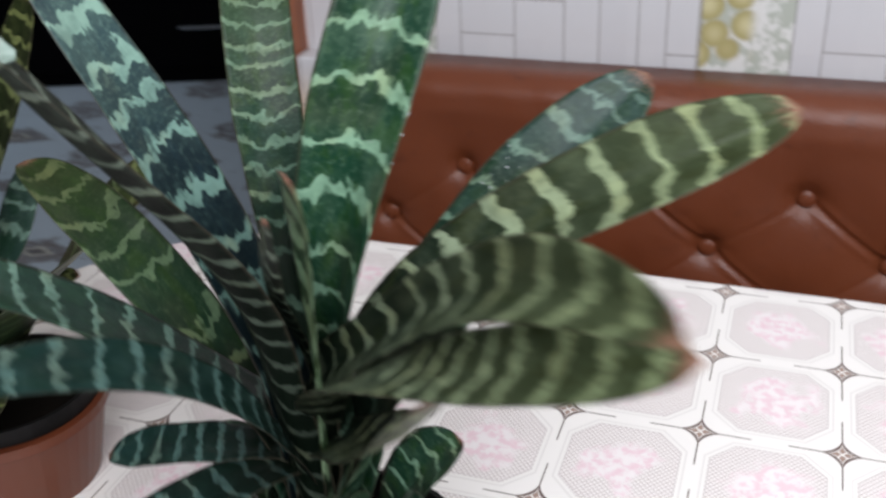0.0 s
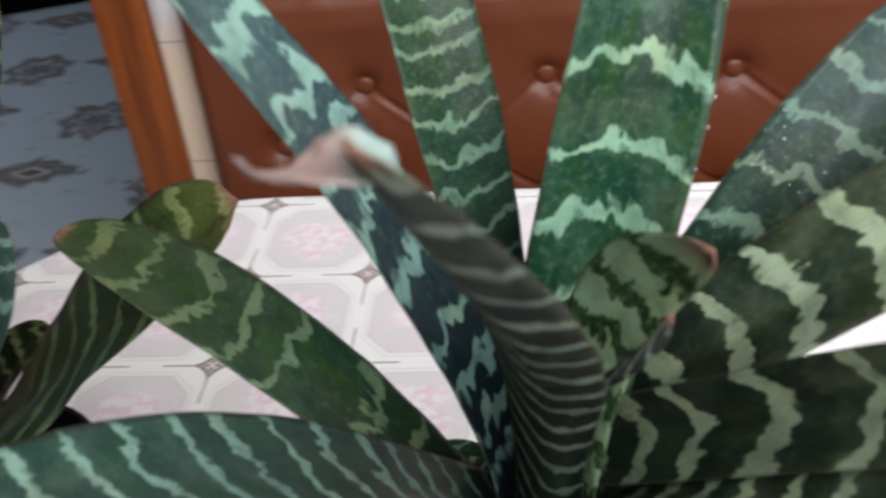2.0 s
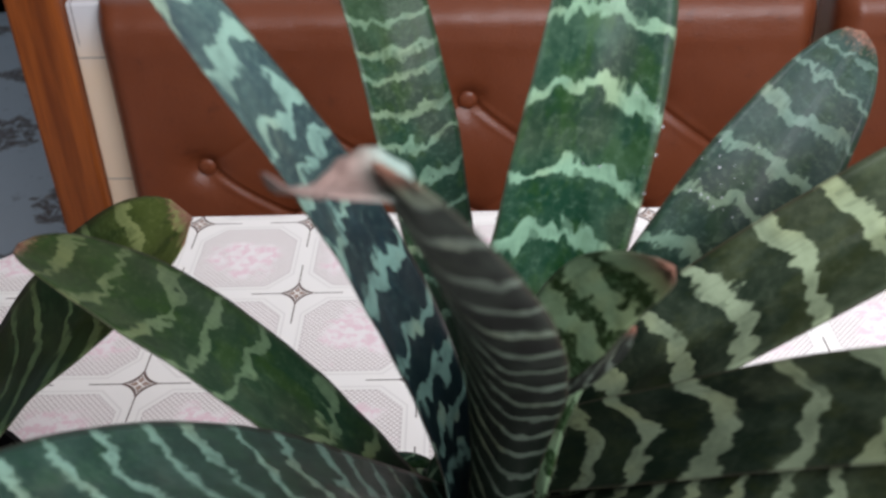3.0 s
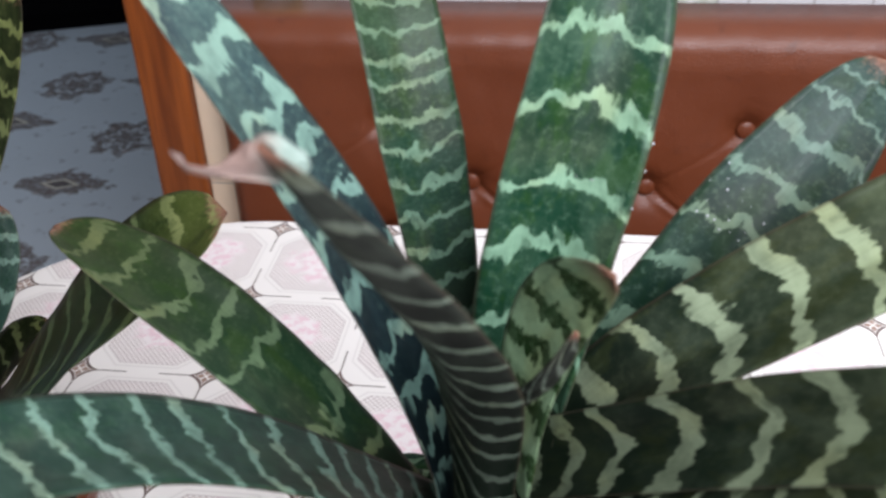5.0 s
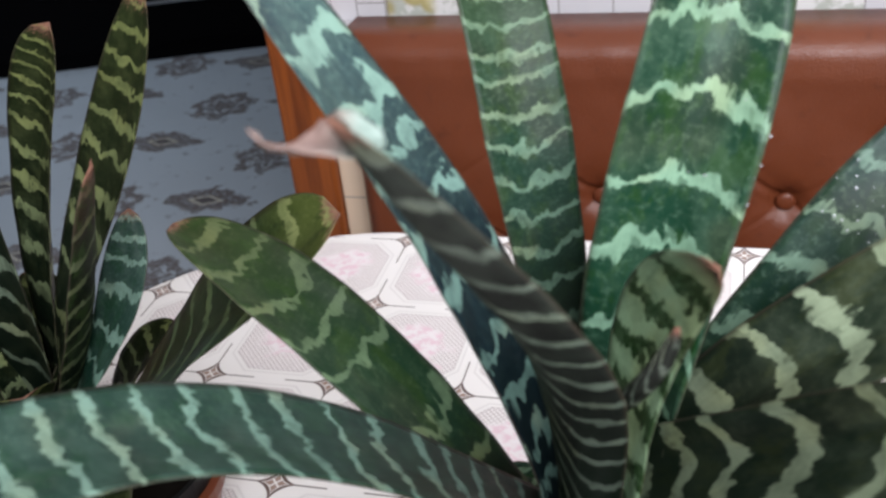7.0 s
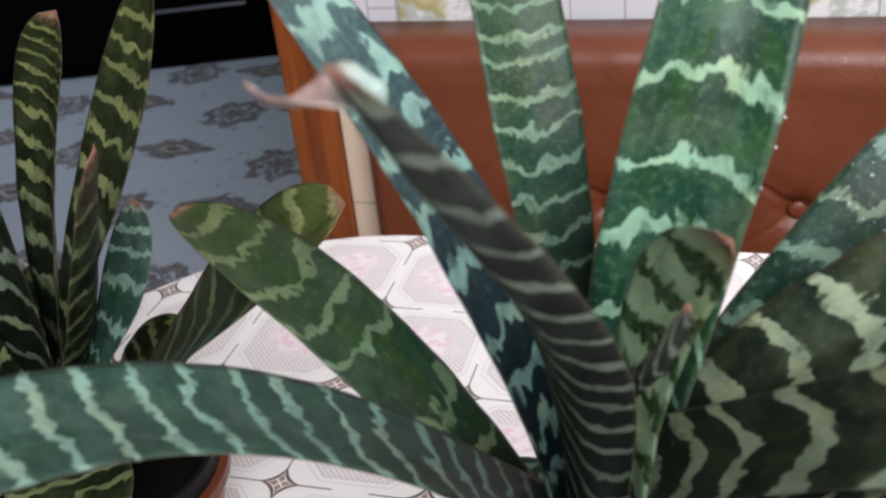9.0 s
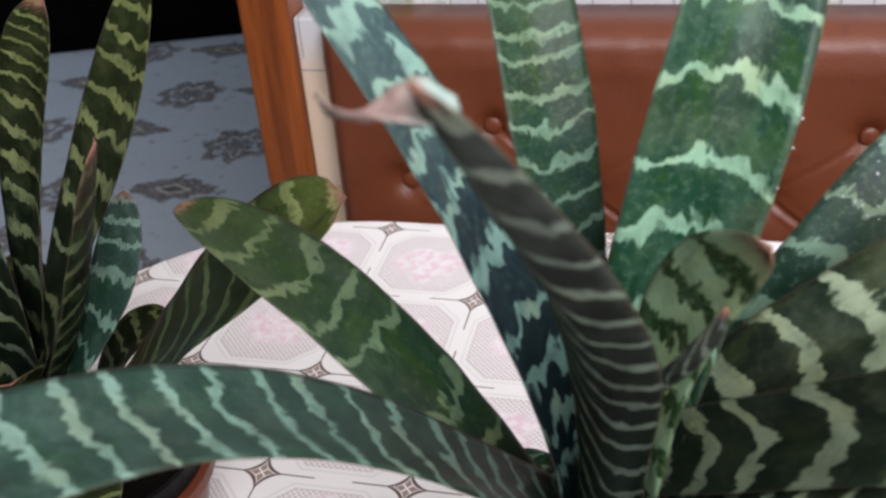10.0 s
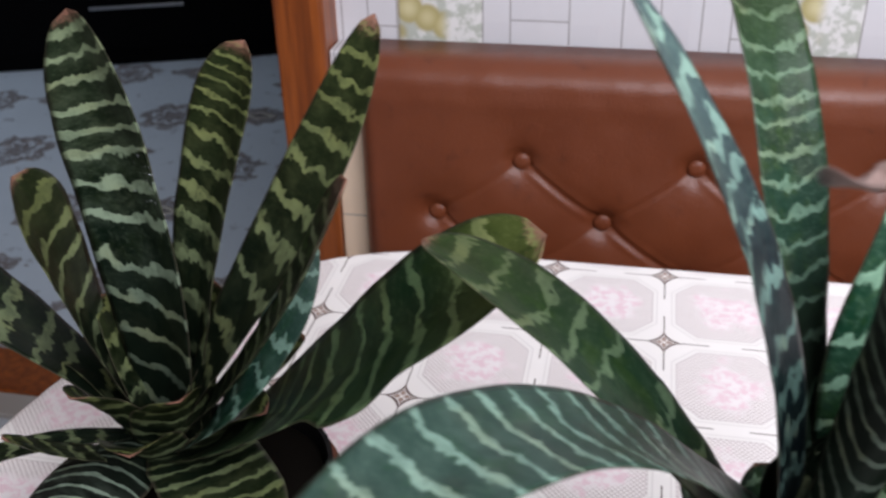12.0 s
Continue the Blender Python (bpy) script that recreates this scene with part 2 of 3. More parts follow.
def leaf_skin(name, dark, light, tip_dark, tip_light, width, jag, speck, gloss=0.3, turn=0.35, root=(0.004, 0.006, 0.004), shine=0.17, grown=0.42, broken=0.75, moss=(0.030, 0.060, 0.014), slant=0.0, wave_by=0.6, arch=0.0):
    """Banded leaf: u counts the bands from the base, v runs across from edge to edge."""
    m = material(name, dark, gloss)
    g = Graph(m)
    uv = g.coords("UV")
    u, v, _ = g.split(uv)
    info = g.t.nodes.new("ShaderNodeObjectInfo")
    seed = g.math("MULTIPLY", info.outputs["Random"], 37.0)
    wave = g.noise(g.join(g.math("MULTIPLY", v, 1.3), g.math("MULTIPLY", u, 0.9), seed), 1.6, 2.0, 0.5)
    step_ = g.noise(g.join(g.math("MULTIPLY", v, 2.0), g.math("MULTIPLY", u, 0.9), seed), 1.7, 2.0, 0.55)
    teeth = g.noise(g.join(g.math("MULTIPLY", v, 11.0), g.math("MULTIPLY", u, 4.0), seed), 1.0, 4.0, 0.75)
    q = g.math("ADD", u, g.math("MULTIPLY", g.math("SUBTRACT", wave, 0.5), wave_by))
    q = g.math("ADD", q, g.math("MULTIPLY", g.math("SUBTRACT", step_, 0.5), jag))
    q = g.math("ADD", q, g.math("MULTIPLY", g.math("POWER", g.math("MULTIPLY", g.math("SUBTRACT", 0.75, v), 0.57), 2.0), -slant))
    q = g.math("ADD", q, g.math("MULTIPLY", g.math("POWER", g.math("ABSOLUTE", v), 2.0), arch))
    fringe = g.noise(g.join(g.math("MULTIPLY", v, 26.0), g.math("MULTIPLY", u, 3.0), seed), 1.0, 3.0, 0.7)
    q = g.math("ADD", q, g.math("MULTIPLY", g.math("SUBTRACT", teeth, 0.5), jag * 0.5))
    q = g.math("ADD", q, g.math("MULTIPLY", g.math("SUBTRACT", fringe, 0.5), 0.10))
    tri = g.math("ABSOLUTE", g.math("SUBTRACT", g.math("FRACT", q), 0.5))
    thick = g.noise(g.join(g.math("MULTIPLY", v, 1.6), u, g.math("ADD", seed, 5.0)), 1.3, 2.0)
    edge = g.math("ADD", width, g.math("MULTIPLY", g.math("SUBTRACT", thick, 0.5), 0.26))
    fade = g.noise(g.join(g.math("MULTIPLY", v, 1.1), g.math("MULTIPLY", u, 1.7), g.math("ADD", seed, 9.0)), 1.4, 3.0, 0.6)
    band = g.math("MULTIPLY", g.step(g.math("SUBTRACT", edge, tri), -0.025, 0.03), g.math("ADD", 0.62, g.math("MULTIPLY", g.step(fade, 0.3, 0.62), 0.38)))
    # bands that stop short of an edge or break in two
    gap = g.noise(g.join(g.math("MULTIPLY", v, 1.4), g.math("MULTIPLY", g.math("ROUND", q), 3.7), g.math("ADD", seed, 21.0)), 1.0, 3.0, 0.75)
    band = g.math("MULTIPLY", band, g.math("SUBTRACT", 1.0, g.math("MULTIPLY", g.step(gap, 0.56, 0.63), broken)))
    streak = g.noise(g.join(g.math("MULTIPLY", v, 42.0), g.math("MULTIPLY", u, 1.1), seed), 1.0, 3.0, 0.6)
    blotch = g.noise(g.join(g.math("MULTIPLY", v, 5.0), g.math("MULTIPLY", u, 5.0), seed), 1.6, 5.0, 0.72)
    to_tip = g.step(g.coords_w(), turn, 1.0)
    # bases painted darker: own pigment plus the shade inside the rosette
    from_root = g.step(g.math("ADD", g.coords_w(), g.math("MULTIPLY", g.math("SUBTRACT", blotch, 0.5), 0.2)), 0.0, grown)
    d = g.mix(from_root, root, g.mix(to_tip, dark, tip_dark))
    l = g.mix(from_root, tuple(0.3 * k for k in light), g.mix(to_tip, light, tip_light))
    # bands painted yellower in patches for light through the leaf; fields browner
    sallow = g.noise(g.join(g.math("MULTIPLY", v, 0.7), g.math("MULTIPLY", u, 0.5), g.math("ADD", seed, 31.0)), 1.3, 2.0)
    l = g.mix(g.math("MULTIPLY", g.step(sallow, 0.48, 0.68), 0.28), l, (light[1] * 0.92, light[1] * 0.98, light[2] * 0.62))
    d = g.mix(g.math("MULTIPLY", g.step(sallow, 0.5, 0.7), 0.35), d, (dark[1] * 0.55, dark[1] * 0.5, dark[2] * 0.6))
    cloud = g.noise(g.join(g.math("MULTIPLY", v, 0.9), g.math("MULTIPLY", u, 0.8), g.math("ADD", seed, 3.0)), 1.5, 4.0, 0.65)
    tuft = g.noise(g.join(g.math("MULTIPLY", v, 1.2), g.math("MULTIPLY", u, 0.7), g.math("ADD", seed, 13.0)), 1.7, 5.0, 0.7)
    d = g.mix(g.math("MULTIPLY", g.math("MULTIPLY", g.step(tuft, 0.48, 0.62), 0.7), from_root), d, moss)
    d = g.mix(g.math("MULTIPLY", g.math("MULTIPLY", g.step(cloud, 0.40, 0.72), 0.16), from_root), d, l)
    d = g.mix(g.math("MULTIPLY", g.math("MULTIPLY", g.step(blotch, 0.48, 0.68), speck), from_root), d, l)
    d = g.mix(g.math("MULTIPLY", streak, 0.35), d, (0.006, 0.018, 0.010))
    l = g.mix(g.math("MULTIPLY", g.step(streak, 0.4, 0.75), 0.2), l, d)
    c = g.mix(band, d, l)
    # thin dull margin
    rim = g.step(g.math("ABSOLUTE", v), 0.93, 1.0)
    c = g.mix(g.math("MULTIPLY", rim, 0.55), c, (0.06, 0.05, 0.035))
    # withered brown at the very tip
    dry = g.step(g.math("ADD", g.coords_w(), g.math("MULTIPLY", g.math("SUBTRACT", blotch, 0.5), 0.10)), 0.965, 1.0)
    c = g.mix(dry, c, (0.20, 0.10, 0.07))
    g.colour(c)
    g.rough(g.math("ADD", gloss, g.math("MULTIPLY", blotch, 0.16)))
    g.b.inputs["Specular IOR Level"].default_value = shine
    g.b.inputs["Subsurface Weight"].default_value = 0.0
    g.bump(g.math("ADD", g.math("MULTIPLY", streak, 0.5), g.math("MULTIPLY", blotch, 0.5)), 0.2, 0.0012)
    return m


def coords_w(self):
    """How far along the leaf, 0 at the base and 1 at the tip."""
    n = self.t.nodes.new("ShaderNodeUVMap")
    n.uv_map = "Along"
    s = self.t.nodes.new("ShaderNodeSeparateXYZ")
    self.t.links.new(n.outputs[0], s.inputs[0])
    return s.outputs[0]


Graph.coords_w = coords_w

OILCLOTH, LEATHER, WOOD, WALLPAPER, LINO = tablecloth_print(), leather_brown(), stained_wood(), wallpaper(), damask_lino()
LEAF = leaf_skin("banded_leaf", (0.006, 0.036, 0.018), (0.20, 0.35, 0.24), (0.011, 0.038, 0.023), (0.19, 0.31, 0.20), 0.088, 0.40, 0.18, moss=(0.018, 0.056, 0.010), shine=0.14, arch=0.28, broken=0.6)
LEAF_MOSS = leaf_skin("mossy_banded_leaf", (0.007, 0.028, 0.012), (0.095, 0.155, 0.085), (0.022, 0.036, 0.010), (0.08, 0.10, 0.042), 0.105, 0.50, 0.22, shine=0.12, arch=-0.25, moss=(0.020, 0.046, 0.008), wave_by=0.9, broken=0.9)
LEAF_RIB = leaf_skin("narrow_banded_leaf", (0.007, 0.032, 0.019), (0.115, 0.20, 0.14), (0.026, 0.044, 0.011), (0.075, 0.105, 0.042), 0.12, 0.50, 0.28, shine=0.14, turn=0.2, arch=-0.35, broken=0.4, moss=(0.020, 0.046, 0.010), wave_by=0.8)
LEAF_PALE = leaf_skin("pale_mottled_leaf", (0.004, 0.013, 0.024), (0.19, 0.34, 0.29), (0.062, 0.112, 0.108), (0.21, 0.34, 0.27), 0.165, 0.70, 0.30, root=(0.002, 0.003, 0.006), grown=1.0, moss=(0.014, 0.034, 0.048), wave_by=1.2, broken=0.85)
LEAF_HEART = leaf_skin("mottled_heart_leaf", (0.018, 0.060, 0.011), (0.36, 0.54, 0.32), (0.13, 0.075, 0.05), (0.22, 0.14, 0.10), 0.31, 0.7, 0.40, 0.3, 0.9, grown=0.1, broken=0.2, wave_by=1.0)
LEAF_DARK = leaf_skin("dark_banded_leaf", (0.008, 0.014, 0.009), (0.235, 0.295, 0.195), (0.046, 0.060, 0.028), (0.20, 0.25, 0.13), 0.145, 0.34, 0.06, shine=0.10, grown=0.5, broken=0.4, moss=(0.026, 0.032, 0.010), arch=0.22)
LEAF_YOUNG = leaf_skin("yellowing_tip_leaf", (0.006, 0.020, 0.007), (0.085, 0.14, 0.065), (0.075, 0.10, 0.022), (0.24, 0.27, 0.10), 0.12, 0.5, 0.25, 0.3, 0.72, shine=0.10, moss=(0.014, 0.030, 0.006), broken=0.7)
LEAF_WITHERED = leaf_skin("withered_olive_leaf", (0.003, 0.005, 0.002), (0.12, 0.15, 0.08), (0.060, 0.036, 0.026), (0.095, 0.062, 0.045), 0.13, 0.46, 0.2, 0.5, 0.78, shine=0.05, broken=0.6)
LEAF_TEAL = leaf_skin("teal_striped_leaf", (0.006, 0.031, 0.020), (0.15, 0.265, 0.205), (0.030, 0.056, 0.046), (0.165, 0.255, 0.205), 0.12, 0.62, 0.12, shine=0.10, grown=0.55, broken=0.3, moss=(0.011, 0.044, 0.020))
# darker, teal-like skin that carries the shade on the low leaves
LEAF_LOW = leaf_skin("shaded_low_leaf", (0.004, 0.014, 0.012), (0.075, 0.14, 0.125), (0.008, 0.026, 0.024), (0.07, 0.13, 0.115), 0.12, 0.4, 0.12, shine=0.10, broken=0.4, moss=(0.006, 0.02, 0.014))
# second plant's skin: olive, and painted darker for the large plant's shade
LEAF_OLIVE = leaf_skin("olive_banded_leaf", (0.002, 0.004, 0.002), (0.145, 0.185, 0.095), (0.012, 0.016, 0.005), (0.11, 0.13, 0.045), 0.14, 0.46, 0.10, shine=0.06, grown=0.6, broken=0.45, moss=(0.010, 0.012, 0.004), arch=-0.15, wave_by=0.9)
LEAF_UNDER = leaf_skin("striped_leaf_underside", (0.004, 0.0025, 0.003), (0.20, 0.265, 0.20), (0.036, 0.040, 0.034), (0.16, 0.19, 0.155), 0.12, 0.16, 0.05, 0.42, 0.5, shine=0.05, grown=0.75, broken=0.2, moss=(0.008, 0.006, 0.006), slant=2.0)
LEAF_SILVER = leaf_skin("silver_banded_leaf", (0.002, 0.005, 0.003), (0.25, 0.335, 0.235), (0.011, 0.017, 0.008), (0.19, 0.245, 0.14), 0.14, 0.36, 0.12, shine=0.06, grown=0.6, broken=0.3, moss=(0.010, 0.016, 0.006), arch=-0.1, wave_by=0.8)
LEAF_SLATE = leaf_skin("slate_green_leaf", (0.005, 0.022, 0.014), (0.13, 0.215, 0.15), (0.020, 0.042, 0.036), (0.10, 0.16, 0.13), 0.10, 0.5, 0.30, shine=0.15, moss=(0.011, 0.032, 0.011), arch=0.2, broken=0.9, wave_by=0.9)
WATER = material("clear_water", (0.9, 0.95, 1.0), 0.03)
WATER.node_tree.nodes["Principled BSDF"].inputs["Transmission Weight"].default_value = 0.7
WATER.node_tree.nodes["Principled BSDF"].inputs["IOR"].default_value = 1.33
PALE_STRIP = material("pale_threshold_strip", (0.42, 0.40, 0.37), 0.5)
TRIM_METAL = material("dull_metal_trim", (0.35, 0.36, 0.38), 0.35, 1.0)
PLASTER = material("white_ceiling_paint", (0.75, 0.74, 0.72), 0.8)
WALLPAINT = material("plain_wall_paint", (0.30, 0.27, 0.24), 0.85)
BLACK = material("black_lacquer", (0.0025, 0.0025, 0.003), 0.5)
BLACK.node_tree.nodes["Principled BSDF"].inputs["Specular IOR Level"].default_value = 0.02
BLACK_PLASTIC = material("black_plastic", (0.004, 0.004, 0.004), 0.5)
BLACK_PLASTIC.node_tree.nodes["Principled BSDF"].inputs["Specular IOR Level"].default_value = 0.2
TERRACOTTA = material("terracotta_plastic", (0.12, 0.030, 0.011), 0.4)
SOIL = material("dark_soil", (0.005, 0.004, 0.003), 1.0)
SOIL.node_tree.nodes["Principled BSDF"].inputs["Specular IOR Level"].default_value = 0.05


def withered_tip():
    m = material("withered_pink_tip", (0.45, 0.28, 0.23), 0.55)
    g = Graph(m)
    w = g.coords_w()
    blot = g.noise(g.coords(), 90.0, 4.0, 0.6)
    c = g.mix(g.step(g.math("ADD", w, g.math("MULTIPLY", blot, 0.3)), 0.25, 0.6), (0.19, 0.26, 0.225), (0.27, 0.185, 0.16))
    g.colour(g.mix(g.step(w, 0.75, 1.0), c, (0.16, 0.15, 0.14)))
    g.bump(blot, 0.4, 0.001)
    return m


PINK_TIP = withered_tip()


# ---- building helpers ----


def mesh_of(name, bm, mat, smooth=False):
    me = bpy.data.meshes.new(name)
    bmesh.ops.recalc_face_normals(bm, faces=bm.faces)
    bm.to_mesh(me)
    bm.free()
    me.materials.append(mat)
    if smooth:
        for p in me.polygons:
            p.use_smooth = True
    return me


def part(name, bm, mat, parent=None, label="", smooth=False):
    """One mesh object, under a thing or under a part if a parent is given."""
    ob = new(name, mesh_of(name, bm, mat, smooth))
    if parent is not None:
        ob.parent = parent
    return tagged(ob, label)


def thing(name, label, category, place=(0, 0, 0), group="", kind=""):
    ob = new(name)
    ob.location = place
    return tagged(ob, label, category, group, kind)


def box(x0, x1, y0, y1, z0, z1, bevel=0.0, seg=2):
    bm = bmesh.new()
    bmesh.ops.create_cube(bm, size=1)
    for v in bm.verts:
        v.co = Vector((x0 + (v.co.x + 0.5) * (x1 - x0), y0 + (v.co.y + 0.5) * (y1 - y0), z0 + (v.co.z + 0.5) * (z1 - z0)))
    if bevel:
        bmesh.ops.bevel(bm, geom=bm.edges[:], offset=bevel, segments=seg, affect="EDGES", profile=0.5)
    return bm



# ---- the kitchen and the room behind it ----
floor_bm = bmesh.new()
for x0, x1, y0, y1 in ((-1.82, 1.82, -1.42, 0.82), (-4.12, 1.82, 0.82, 3.92)):
    floor_bm.faces.new([floor_bm.verts.new(p) for p in ((x0, y0, 0), (x1, y0, 0), (x1, y1, 0), (x0, y1, 0))])
tagged(part("floor", floor_bm, LINO), "grey floor covering with a dark damask pattern", "floor", kind="structure")


def setting(name, bm, mat, label, category):
    return tagged(part(name, bm, mat), label, category, kind="structure")


def joined(*pieces):
    bm = bmesh.new()
    for other in pieces:
        me = bpy.data.meshes.new("piece")
        other.to_mesh(me)
        other.free()
        bm.from_mesh(me)
        bpy.data.meshes.remove(me)
    return bm


# the first box is set forward beside the casing to catch more light
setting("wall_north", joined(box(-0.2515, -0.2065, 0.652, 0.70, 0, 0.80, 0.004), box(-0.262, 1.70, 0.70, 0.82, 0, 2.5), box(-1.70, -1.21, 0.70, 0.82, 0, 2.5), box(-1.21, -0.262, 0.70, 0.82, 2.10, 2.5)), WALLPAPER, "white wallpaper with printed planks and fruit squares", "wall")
setting("wall_south", joined(box(-1.70, 0.20, -1.42, -1.30, 0, 2.5), box(1.50, 1.70, -1.42, -1.30, 0, 2.5), box(0.20, 1.50, -1.42, -1.30, 0, 1.45), box(0.20, 1.50, -1.42, -1.30, 2.42, 2.5)), WALLPAINT, "plain kitchen wall with a window opening", "wall")
setting("wall_west", box(-1.82, -1.70, -1.42, 0.82, 0, 2.5), WALLPAINT, "plain kitchen side wall", "wall")
setting("wall_east", box(1.70, 1.82, -1.42, 3.92, 0, 2.5), WALLPAINT, "plain side wall", "wall")
setting("wall_far_north", box(-4.12, 1.82, 3.80, 3.92, 0, 2.5), WALLPAINT, "plain wall at the end of the far room", "wall")
setting("wall_far_west", joined(box(-4.12, -4.0, 0.82, 0.95, 0, 2.5), box(-4.12, -4.0, 2.15, 3.92, 0, 2.5), box(-4.12, -4.0, 0.95, 2.15, 0, 0.95), box(-4.12, -4.0, 0.95, 2.15, 2.2, 2.5)), WALLPAINT, "plain wall of the far room with a window opening", "wall")
setting("wall_far_south", box(-4.12, -1.70, 0.82, 0.94, 0, 2.5), WALLPAINT, "plain wall of the far room beside the doorway", "wall")
setting("ceiling", box(-4.12, 1.82, -1.42, 3.92, 2.5, 2.6), PLASTER, "white painted ceiling", "ceiling")

# door casing: stained posts with a rounded front edge, and the head piece
door = tagged(new("door_1"), "orange-stained wooden door casing round an open doorway", "door frame", kind="structure")
part("casing_post", box(-0.322, -0.252, 0.640, 0.86, 0.0, 2.06, 0.006), WOOD, door, smooth=False)
part("casing_post", box(-1.220, -1.150, 0.640, 0.86, 0.0, 2.06, 0.006), WOOD, door)
part("threshold", box(-1.149, -0.323, 0.800, 0.935, 0.0005, 0.016, 0.003), WOOD, door)
part("threshold_strip", box(-1.149, -0.323, 0.735, 0.798, 0.0005, 0.012, 0.002), PALE_STRIP, door, "pale strip in front of the threshold")
part("casing_head", box(-1.220, -0.252, 0.642, 0.858, 2.061, 2.13, 0.006), WOOD, door)



# ---- tufted corner bench ----
BUTTONS = [(0.017 + 0.2265 * i, 0.671 + 0.004 * (i % 2)) for i in range(3)] + [(-0.099 + 0.2265 * i, 0.587) for i in range(4)] + [(0.017 + 0.2265 * i, 0.504) for i in range(3)]


def segment_gap(px, pz, a, b):
    ax, az, bx, bz = *a, *b
    dx, dz = bx - ax, bz - az
    s = min(1.0, max(0.0, ((px - ax) * dx + (pz - az) * dz) / (dx * dx + dz * dz)))
    return math.hypot(px - ax - s * dx, pz - az - s * dz)


CREASES = []
for one in BUTTONS:
    for two in BUTTONS:
        if abs(two[1] - one[1] + 0.083) < 0.01 and abs(abs(two[0] - one[0]) - 0.115) < 0.02:
            CREASES.append((one, two, 1.0 if two[0] > one[0] else 0.22))


def padded_back(x0, x1, z0, z1, tufted=True):
    """Upholstered panel, its front bulging, with rolled top and ends, dimples at the buttons and folds between them."""
    bm = bmesh.new()
    nx, nz = int((x1 - x0) / 0.004), int((z1 - z0) / 0.004)
    grid = []
    for j in range(nz + 1):
        z = z0 + (z1 - z0) * j / nz
        row = []
        for i in range(nx + 1):
            x = x0 + (x1 - x0) * i / nx
            edge = min(x - x0, x1 - x)
            roll = 0.024 * (1 - min(1, (z1 - z) / 0.034)) ** 2.4 + 0.026 * (1 - min(1, edge / 0.024)) ** 2
            roll -= 0.0016 * math.exp(-(((z1 - z) - 0.050) / 0.014) ** 2)
            dent = 0.0
            if tufted:
                for bx, bz in BUTTONS:
                    d = math.hypot(x - bx, z - bz)
                    dent += 0.011 * math.exp(-(d / 0.017) ** 2) + 0.009 * math.exp(-(d / 0.055) ** 2)
                for one, two, deep in CREASES:
                    d = segment_gap(x, z, one, two)
                    dent += deep * (0.0050 * math.exp(-(d / 0.0035) ** 2) - 0.0016 * math.exp(-((d - 0.007) / 0.003) ** 2) + 0.003 * math.exp(-(d / 0.02) ** 2))
            soft = 0.0025 * noise.noise((x * 9, z * 9, 3.0)) + 0.0012 * noise.noise((x * 30, z * 22, 8.0))
            row.append(bm.verts.new((x, 0.600 + roll + dent + soft, z)))
        grid.append(row)
    for j in range(nz):
        for i in range(nx):
            bm.faces.new((grid[j][i], grid[j][i + 1], grid[j + 1][i + 1], grid[j + 1][i]))
    rim = [v for v in grid[0]] + [grid[j][nx] for j in range(1, nz + 1)] + [grid[nz][i] for i in range(nx - 1, -1, -1)] + [grid[j][0] for j in range(nz - 1, 0, -1)]
    back = [bm.verts.new((v.co.x, 0.690, v.co.z)) for v in rim]
    for k in range(len(rim)):
        n = (k + 1) % len(rim)
        bm.faces.new((rim[k], back[k], back[n], rim[n]))
    bm.faces.new(back)
    return bm


def button(x, z):
    bm = bmesh.new()
    bmesh.ops.create_uvsphere(bm, u_segments=20, v_segments=10, radius=0.0120)
    for v in bm.verts:
        v.co = Vector((x + v.co.x, 0.6145 + v.co.y * 0.38, z + v.co.z))
    return bm


bench = thing("upholstered_bench", "brown leatherette bench with a buttoned backrest against the wall", "bench", (0, 0, 0))
back = part("backrest", padded_back(-0.205, 0.664, 0.42, 0.806), LEATHER, bench, smooth=True)
for bx, bz in BUTTONS:
    part("button", button(bx, bz), LEATHER, back, smooth=True)
part("seat", box(-0.205, 0.664, 0.25, 0.598, 0.36, 0.45, 0.02, 3), LEATHER, bench, smooth=True)
part("base", box(-0.200, 0.660, 0.28, 0.60, 0.0, 0.358), WOOD, bench)
corner = thing("corner_bench", "brown leatherette bench section standing beside the longer one", "bench", (0, 0, 0))
part("backrest", padded_back(0.690, 1.25, 0.42, 0.806, False), LEATHER, corner, smooth=True)
part("base", box(0.690, 1.25, 0.28, 0.60, 0.0, 0.418), LEATHER, corner)

# ---- dining table with its oilcloth ----
def table_outline(grow, n=40):
    pts = []
    for i in range(n + 1):
        a = math.pi / 2 + math.pi * i / n
        pts.append((0.0 + (0.30 + grow) * math.cos(a), -0.15 + (0.382 + grow) * math.sin(a)))
    for i in range(n + 1):
        a = -math.pi / 2 + math.pi * i / n
        pts.append((0.80 + (0.30 + grow) * math.cos(a), -0.15 + (0.382 + grow) * math.sin(a)))
    return pts


def plate(outline, z0, z1):
    bm = bmesh.new()
    lower = [bm.verts.new((x, y, z0)) for x, y in outline]
    upper = [bm.verts.new((x, y, z1)) for x, y in outline]
    bm.faces.new(upper)
    bm.faces.new(lower[::-1])
    for k in range(len(lower)):
        n = (k + 1) % len(lower)
        bm.faces.new((lower[k], lower[n], upper[n], upper[k]))
    return bm


table = thing("dining_table", "wooden dining table with rounded ends under an oilcloth", "table", (0, 0, 0))
part("tabletop", plate(table_outline(-0.006), 0.722, 0.7475), WOOD, table)
